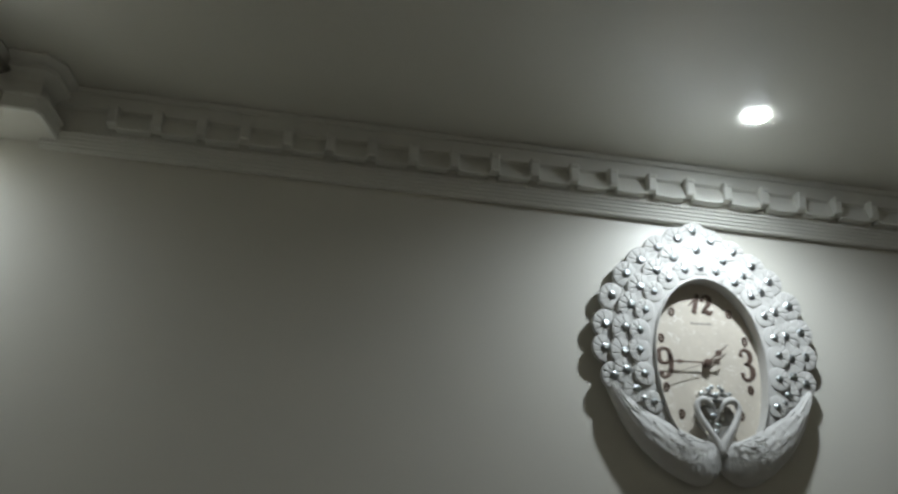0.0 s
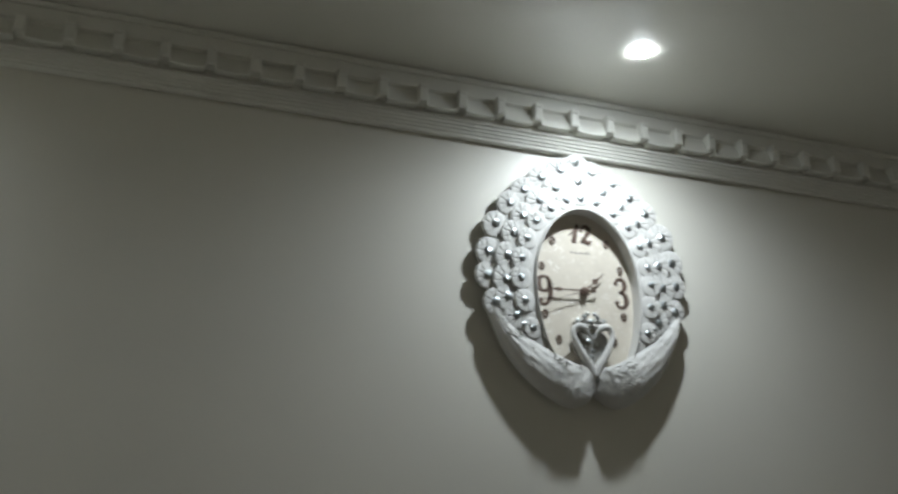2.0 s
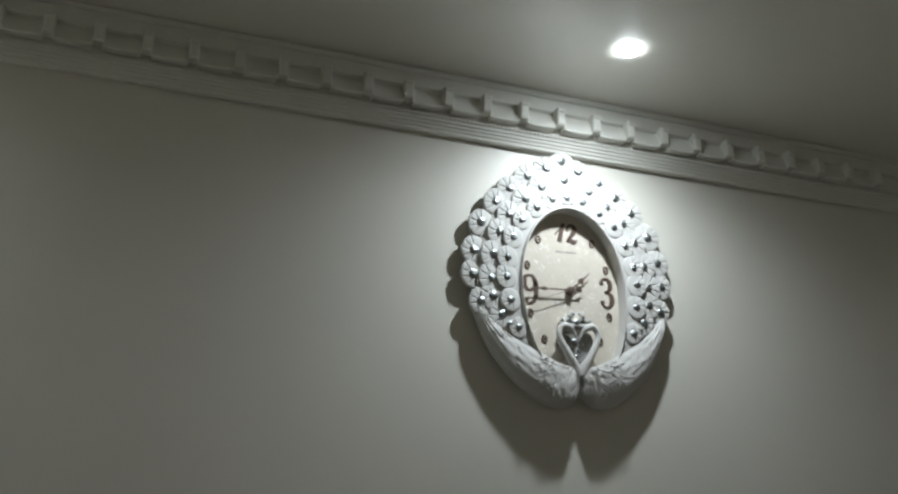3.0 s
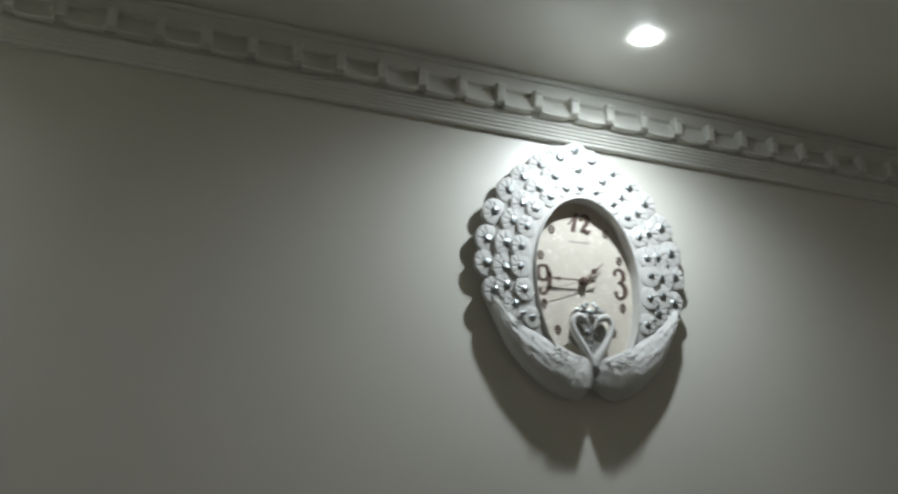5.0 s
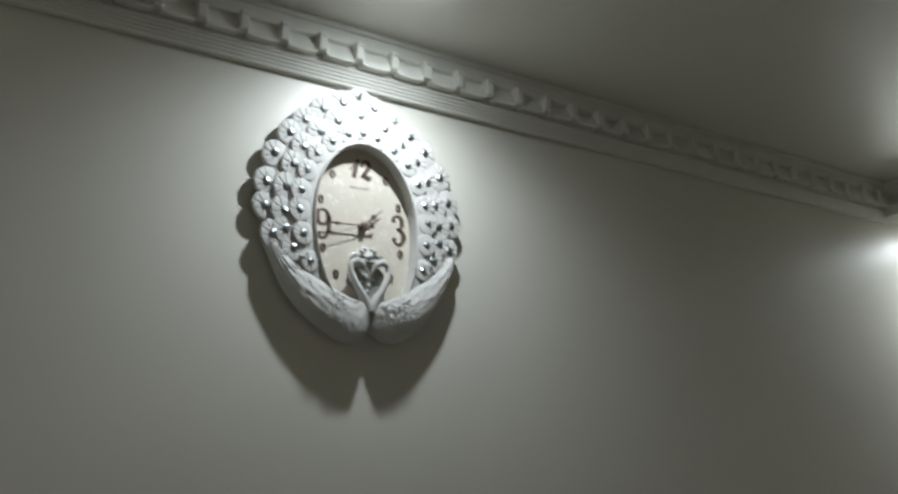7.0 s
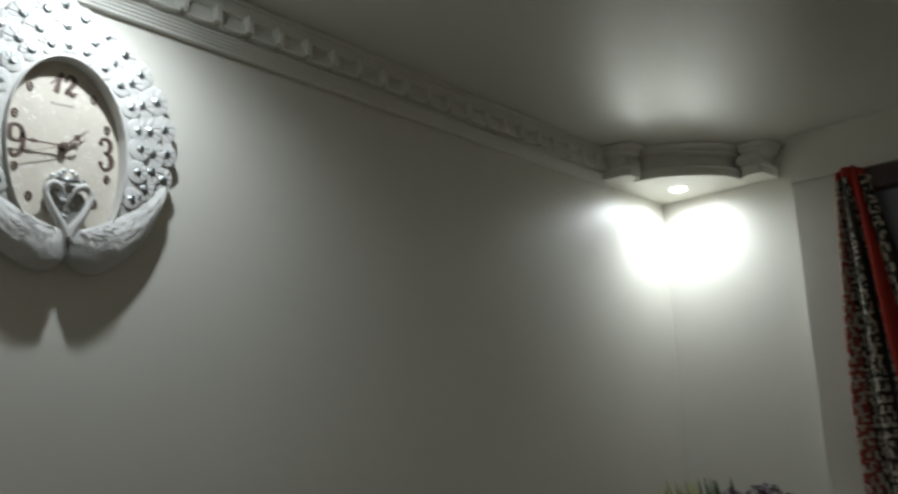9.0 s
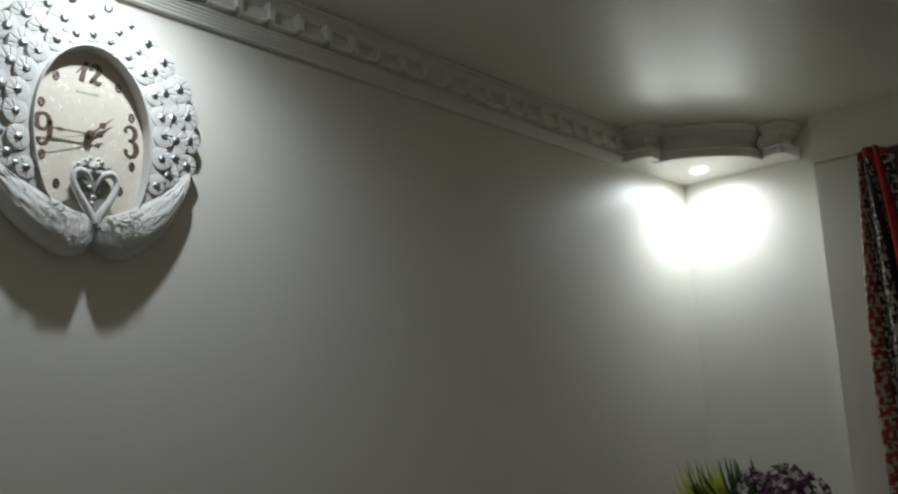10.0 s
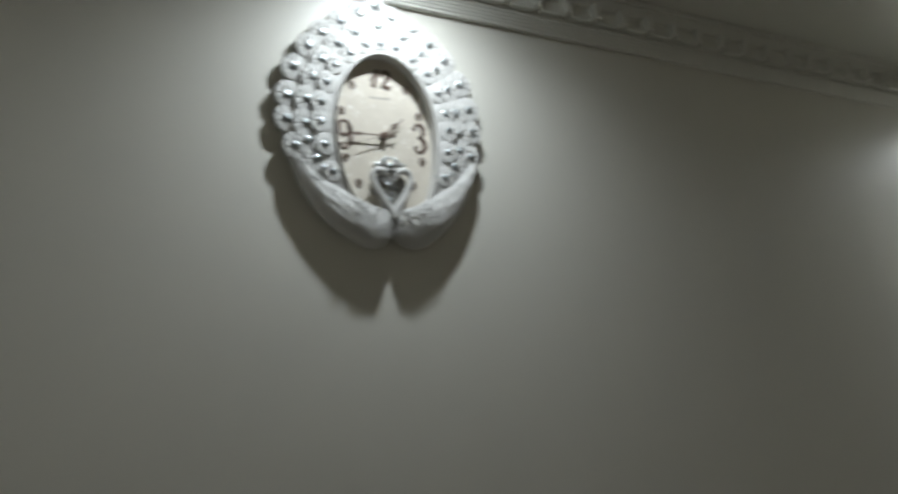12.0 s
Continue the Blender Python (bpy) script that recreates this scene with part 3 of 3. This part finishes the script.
def cloth_material():
    """Printed cotton: a plain red band between dark bands with a broken pale figure."""
    m = bpy.data.materials.new("printed_cotton")
    m.use_nodes = True
    nt, ln = m.node_tree, m.node_tree.links.new
    b = nt.nodes["Principled BSDF"]
    uv = nt.nodes.new("ShaderNodeUVMap")
    sep = nt.nodes.new("ShaderNodeSeparateXYZ")
    ln(uv.outputs[0], sep.inputs[0])
    warp = nt.nodes.new("ShaderNodeTexNoise")
    warp.inputs["Scale"].default_value, warp.inputs["Detail"].default_value = 26, 2
    ln(uv.outputs[0], warp.inputs["Vector"])
    shift = nt.nodes.new("ShaderNodeVectorMath")
    shift.operation = "MULTIPLY_ADD"
    shift.inputs[1].default_value = (0.022, 0.016, 0)
    ln(warp.outputs["Color"], shift.inputs[0])
    ln(uv.outputs[0], shift.inputs[2])
    brick = nt.nodes.new("ShaderNodeTexBrick")
    brick.inputs["Scale"].default_value = 1.0
    brick.inputs["Brick Width"].default_value, brick.inputs["Row Height"].default_value = 0.017, 0.040
    brick.inputs["Mortar Size"].default_value, brick.inputs["Mortar Smooth"].default_value = 0.0050, 0.1
    ln(shift.outputs[0], brick.inputs["Vector"])
    gaps = nt.nodes.new("ShaderNodeTexNoise")
    gaps.inputs["Scale"].default_value, gaps.inputs["Detail"].default_value = 48, 1
    ln(uv.outputs[0], gaps.inputs["Vector"])
    cut = nt.nodes.new("ShaderNodeMapRange")
    cut.inputs[1].default_value, cut.inputs[2].default_value = 0.44, 0.50
    ln(gaps.outputs["Fac"], cut.inputs[0])
    width = nt.nodes.new("ShaderNodeMath")
    width.operation = "MULTIPLY"
    width.inputs[1].default_value = 1 / 0.36
    ln(sep.outputs[0], width.inputs[0])

    def banded(stops):
        r = nt.nodes.new("ShaderNodeValToRGB")
        r.color_ramp.interpolation = "CONSTANT"
        el = r.color_ramp.elements
        el[0].position, el[0].color = stops[0][0], (*stops[0][1], 1)
        el[1].position, el[1].color = stops[1][0], (*stops[1][1], 1)
        for p, c in stops[2:]:
            el.new(p).color = (*c, 1)
        ln(width.outputs[0], r.inputs[0])
        return r

    # ground colours of the stripes, and where the figure is printed on them
    ground = banded([(0.0, (0.24, 0.040, 0.030)), (0.09, (0.020, 0.017, 0.013)), (0.444, (0.42, 0.030, 0.016)), (0.580, (0.014, 0.014, 0.012))])
    printed = banded([(0.0, (1, 1, 1)), (0.30, (0, 0, 0)), (0.375, (1, 1, 1)), (0.444, (0, 0, 0)), (0.580, (1, 1, 1)), (0.66, (0, 0, 0)), (0.92, (1, 1, 1))])
    where = nt.nodes.new("ShaderNodeMath")
    where.operation = "MULTIPLY"
    ln(printed.outputs[0], where.inputs[0])
    ln(cut.outputs[0], where.inputs[1])
    stroke = nt.nodes.new("ShaderNodeMath")
    stroke.operation = "MULTIPLY"
    ln(where.outputs[0], stroke.inputs[0])
    ln(brick.outputs["Fac"], stroke.inputs[1])
    mix = nt.nodes.new("ShaderNodeMix")
    mix.data_type = "RGBA"
    mix.inputs[7].default_value = (0.46, 0.41, 0.33, 1)
    ln(stroke.outputs[0], mix.inputs[0])
    ln(ground.outputs[0], mix.inputs[6])
    head = nt.nodes.new("ShaderNodeMapRange")
    head.inputs[1].default_value, head.inputs[2].default_value = 0.030, 0.036
    ln(sep.outputs[1], head.inputs[0])
    folded = nt.nodes.new("ShaderNodeMix")
    folded.data_type = "RGBA"
    folded.inputs[6].default_value = (0.36, 0.030, 0.018, 1)
    ln(head.outputs[0], folded.inputs[0])
    ln(mix.outputs[2], folded.inputs[7])
    ln(folded.outputs[2], b.inputs["Base Color"])
    weave = nt.nodes.new("ShaderNodeTexNoise")
    weave.inputs["Scale"].default_value = 700
    ln(uv.outputs[0], weave.inputs["Vector"])
    bp = nt.nodes.new("ShaderNodeBump")
    bp.inputs["Strength"].default_value, bp.inputs["Distance"].default_value = 0.3, 0.001
    ln(weave.outputs["Fac"], bp.inputs["Height"])
    ln(bp.outputs[0], b.inputs["Normal"])
    b.inputs["Roughness"].default_value = 0.85
    return m


curtain = tagged(new("curtain"), "red and black printed cotton curtain gathered at the window's top corner", "curtain")
bm = bm_new()
uvl = bm.loops.layers.uv.new("UVMap")
NU, NV = 96, 60
grid = []
for j in range(NV + 1):
    v = j / NV
    drop = 1.62 * v
    row = []
    for i in range(NU + 1):
        u = i / NU
        left = -0.806 + 0.045 * min(1, drop / 0.9)
        wide = 0.098 + 0.245 * drop
        strip = 0.032 + 0.172 * drop
        fold = 0.010 + 0.016 * min(1, drop / 0.6)
        y = left - wide * u + 0.006 * math.sin(9 * u + 3 * drop)
        x = PX - 0.040 - fold * math.sin(2 * math.pi * 3.5 * u + 0.6 + 0.5 * math.sin(2 * drop)) - 0.012 * math.sin(math.pi * u)
        z = 2.476 - drop
        if v < 0.03:
            z -= 0.018 * (2 * u - 1) ** 2
        d = wide * u
        across = 0.16 * d / strip if d < strip else 0.16 + d - strip
        row.append((bm.verts.new((x, y, z)), across, drop))
    grid.append(row)
for j in range(NV):
    for i in range(NU):
        q = (grid[j][i], grid[j][i + 1], grid[j + 1][i + 1], grid[j + 1][i])
        f = bm.faces.new([w[0] for w in q])
        for loop, w in zip(f.loops, q):
            loop[uvl].uv = (w[1], w[2])
cloth = part("cloth", bm, cloth_material(), curtain, smooth=180)
thick = cloth.modifiers.new("thickness", "SOLIDIFY")
thick.thickness = 0.004
bm = bm_new()
ring = lambda x, r: [(x, -0.840 + r * math.cos(2 * math.pi * k / 14), 2.452 + r * math.sin(2 * math.pi * k / 14)) for k in range(14)]
loft(bm, [ring(PX - 0.055, 0.004), ring(PX - 0.050, 0.009), ring(PX - 0.044, 0.009), ring(PX - 0.036, 0.005), ring(PX - 0.007, 0.005)], cap=True)
part("hook", bm, material("brass_hook", (0.45, 0.33, 0.16), 0.35, metal=0.9), curtain)
bm = bm_new()
c = Vector((PX - 0.030, -0.905, 2.425))
loft(bm, [[(c.x - 0.012 * h, c.y + r * 0.022 * math.cos(2 * math.pi * k / 16), c.z + r * 0.014 * math.sin(2 * math.pi * k / 16)) for k in range(16)] for h, r in ((-1.6, 0.5), (-0.6, 0.9), (0, 1), (0.6, 0.8), (1, 0.3))], cap=True)
part("rosette", bm, material("pale_rosette", (0.55, 0.42, 0.40), 0.6), curtain, "pale pink fabric knot at the curtain's head")

# ---- flowers on a stand below the lit corner ----
FX, FY = 1.752, -0.690
ACROSS = Vector((0.43, -0.90, 0)).normalized()
stand = tagged(new("plant_stand"), "dark wooden plant stand beneath a vase of flowers", "stand")
bm = bm_new()


def lathe(bm, profile, x, y, n=28):
    loft(bm, [[(x + r * math.cos(2 * math.pi * k / n), y + r * math.sin(2 * math.pi * k / n), z) for k in range(n)] for r, z in profile], cap=True)


lathe(bm, ((0.16, 0.0), (0.17, 0.02), (0.10, 0.05), (0.04, 0.12), (0.035, 0.6), (0.06, 0.74), (0.03, 0.80)), FX, FY)
part("column", bm, WOOD, stand)
bm = bm_new()
lathe(bm, ((0.02, 0.80), (0.17, 0.802), (0.175, 0.815), (0.17, 0.828), (0.02, 0.83)), FX, FY)
part("top", bm, WOOD, stand)

bouquet = tagged(new("flower_vase"), "vase of purple hydrangeas, a yellow bloom and grassy green leaves", "flowers")
bm = bm_new()
lathe(bm, ((0.05, 0.831), (0.06, 0.835), (0.085, 0.90), (0.09, 0.97), (0.06, 1.05), (0.045, 1.09), (0.055, 1.12), (0.05, 1.12), (0.04, 1.09), (0.02, 0.9)), FX, FY)
part("vase", bm, material("glazed_vase", (0.5, 0.48, 0.44), 0.2), bouquet)
LEAF = material("leaf_green", (0.045, 0.085, 0.018), 0.5, grain=0.4, scale=25)
LIME = material("leaf_lime", (0.50, 0.53, 0.05), 0.5, grain=0.3, scale=25)
PETAL = material("petal_purple", (0.100, 0.026, 0.076), 0.6, grain=0.5, scale=60)
# pale petal edges, and the heads' highlights put into the same colour
PALE = material("petal_pale", (0.50, 0.44, 0.47), 0.6, grain=0.4, scale=60)
YELLOW = material("petal_yellow", (0.62, 0.61, 0.22), 0.5, grain=0.2, scale=60)
for leafy in (LEAF, LIME):
    nt = leafy.node_tree
    thin = nt.nodes.new("ShaderNodeBsdfTranslucent")
    both = nt.nodes.new("ShaderNodeMixShader")
    b = nt.nodes["Principled BSDF"]
    nt.links.new(b.inputs["Base Color"].links[0].from_socket, thin.inputs[0])
    nt.links.new(b.outputs[0], both.inputs[1])
    nt.links.new(thin.outputs[0], both.inputs[2])
    nt.links.new(both.outputs[0], nt.nodes["Material Output"].inputs[0])
rng = random.Random(11)
neck = Vector((FX, FY, 1.12))


def blade(bm, root, tip, width, sag):
    """A long narrow leaf, keeled along its middle."""
    side = (tip - root).cross(Vector((0.4, 0.3, 1))).normalized()
    rows = []
    for i in range(8):
        t = i / 7
        mid = Vector((root.x + (tip.x - root.x) * 0.9, root.y + (tip.y - root.y) * 0.9, root.z + sag))
        p = root * (1 - t) ** 2 + mid * 2 * t * (1 - t) + tip * t * t
        w = width * math.sin(math.pi * (0.12 + 0.88 * t)) ** 0.7 if t < 1 else 0.0004
        rows.append([p - side * w, p + Vector((0, 0, -w * 0.5)), p + side * w])
    loft(bm, rows, closed=False)


for name, mat, count, spread in (("leaf_green", LEAF, 70, 0.0), ("leaf_lime", LIME, 130, 0.050)):
    bm = bm_new()
    for i in range(count):
        k = rng.random()
        tip = neck + ACROSS * (-0.122 - spread * 1.2 + rng.uniform(-0.065, 0.065) * (0.6 + k)) + Vector((rng.uniform(-0.05, 0.05), rng.uniform(-0.04, 0.04), rng.uniform(0.09, 0.268 if spread == 0 else 0.262)))
        blade(bm, neck + Vector((rng.uniform(-0.02, 0.02), rng.uniform(-0.02, 0.02), -0.02)), tip, rng.uniform(0.004, 0.008), rng.uniform(0.06, 0.19))
    part("leaves", bm, mat, bouquet, "narrow grassy leaves")


def floret(bm, c, n, size):
    """Four small cupped petals about an axis."""
    t = n.cross(Vector((0.3, 0.7, 0.2))).normalized()
    b = n.cross(t)
    turn = rng.uniform(0, 1.5)
    for k in range(4):
        a = turn + k * math.pi / 2
        d, e = t * math.cos(a) + b * math.sin(a), t * -math.sin(a) + b * math.cos(a)
        v = [bm.verts.new(c + d * size * p + e * size * q + n * size * h) for p, q, h in ((0.05, 0, 0), (0.6, -0.5, 0.2), (1.05, -0.22, 0.35), (1.05, 0.22, 0.35), (0.6, 0.5, 0.2))]
        bm.faces.new(v)


for along_, z, radius, count in ((-0.030, 1.287, 0.060, 170), (0.062, 1.281, 0.076, 240), (0.122, 1.268, 0.062, 150), (0.02, 1.25, 0.05, 80)):
    c = Vector((FX, FY, z)) + ACROSS * along_
    bm, bm2 = bm_new(), bm_new()
    for i in range(count):
        n = Vector((rng.gauss(0, 1), rng.gauss(0, 1), rng.gauss(0.4, 1))).normalized()
        p = c + n * radius * rng.uniform(0.75, 1.03) * (0.75 if n.z < -0.3 else 1)
        floret(bm2 if rng.random() < (0.55 if along_ < 0 else 0.3) else bm, p, (n + Vector((rng.uniform(-0.4, 0.4), rng.uniform(-0.4, 0.4), rng.uniform(-0.4, 0.4)))).normalized(), rng.uniform(0.007, 0.012))
    stem = bm_new()
    loft(stem, [[tuple(p + Vector((0.004 * math.cos(k * 1.047), 0.004 * math.sin(k * 1.047), 0))) for k in range(6)] for p in (neck - Vector((0, 0, 0.1)), neck.lerp(c, 0.5), c)], cap=True)
    head = part("flower_head", bm, PETAL, bouquet, "dusky purple hydrangea head")
    tagged(part("pale_bloom", bm2, PALE, head, "pale edged florets"), kind="stuff")
    part("stem", stem, LEAF, bouquet)
bm = bm_new()
c = Vector((FX, FY, 1.252)) + ACROSS * -0.005 + Vector((-0.07, -0.03, 0))
for ring_, size, rise in ((14, 0.034, 0.25), (11, 0.026, 0.6), (8, 0.016, 1.1)):
    for k in range(ring_):
        a = 2 * math.pi * k / ring_ + size * 30
        d = Vector((math.cos(a), math.sin(a), rise)).normalized()
        e = Vector((-math.sin(a), math.cos(a), 0))
        v = [bm.verts.new(c + d * size * p + e * size * q) for p, q in ((0.05, 0), (0.6, -0.22), (1, -0.1), (1, 0.1), (0.6, 0.22))]
        bm.faces.new(v)
part("yellow_bloom", bm, YELLOW, bouquet, "yellow many-petalled bloom")
bm = bm_new()
loft(bm, [[tuple(p + Vector((0.003 * math.cos(k * 1.047), 0.003 * math.sin(k * 1.047), 0))) for k in range(6)] for p in (neck - Vector((0, 0, 0.1)), c)], cap=True)
part("stem", bm, LEAF, bouquet)
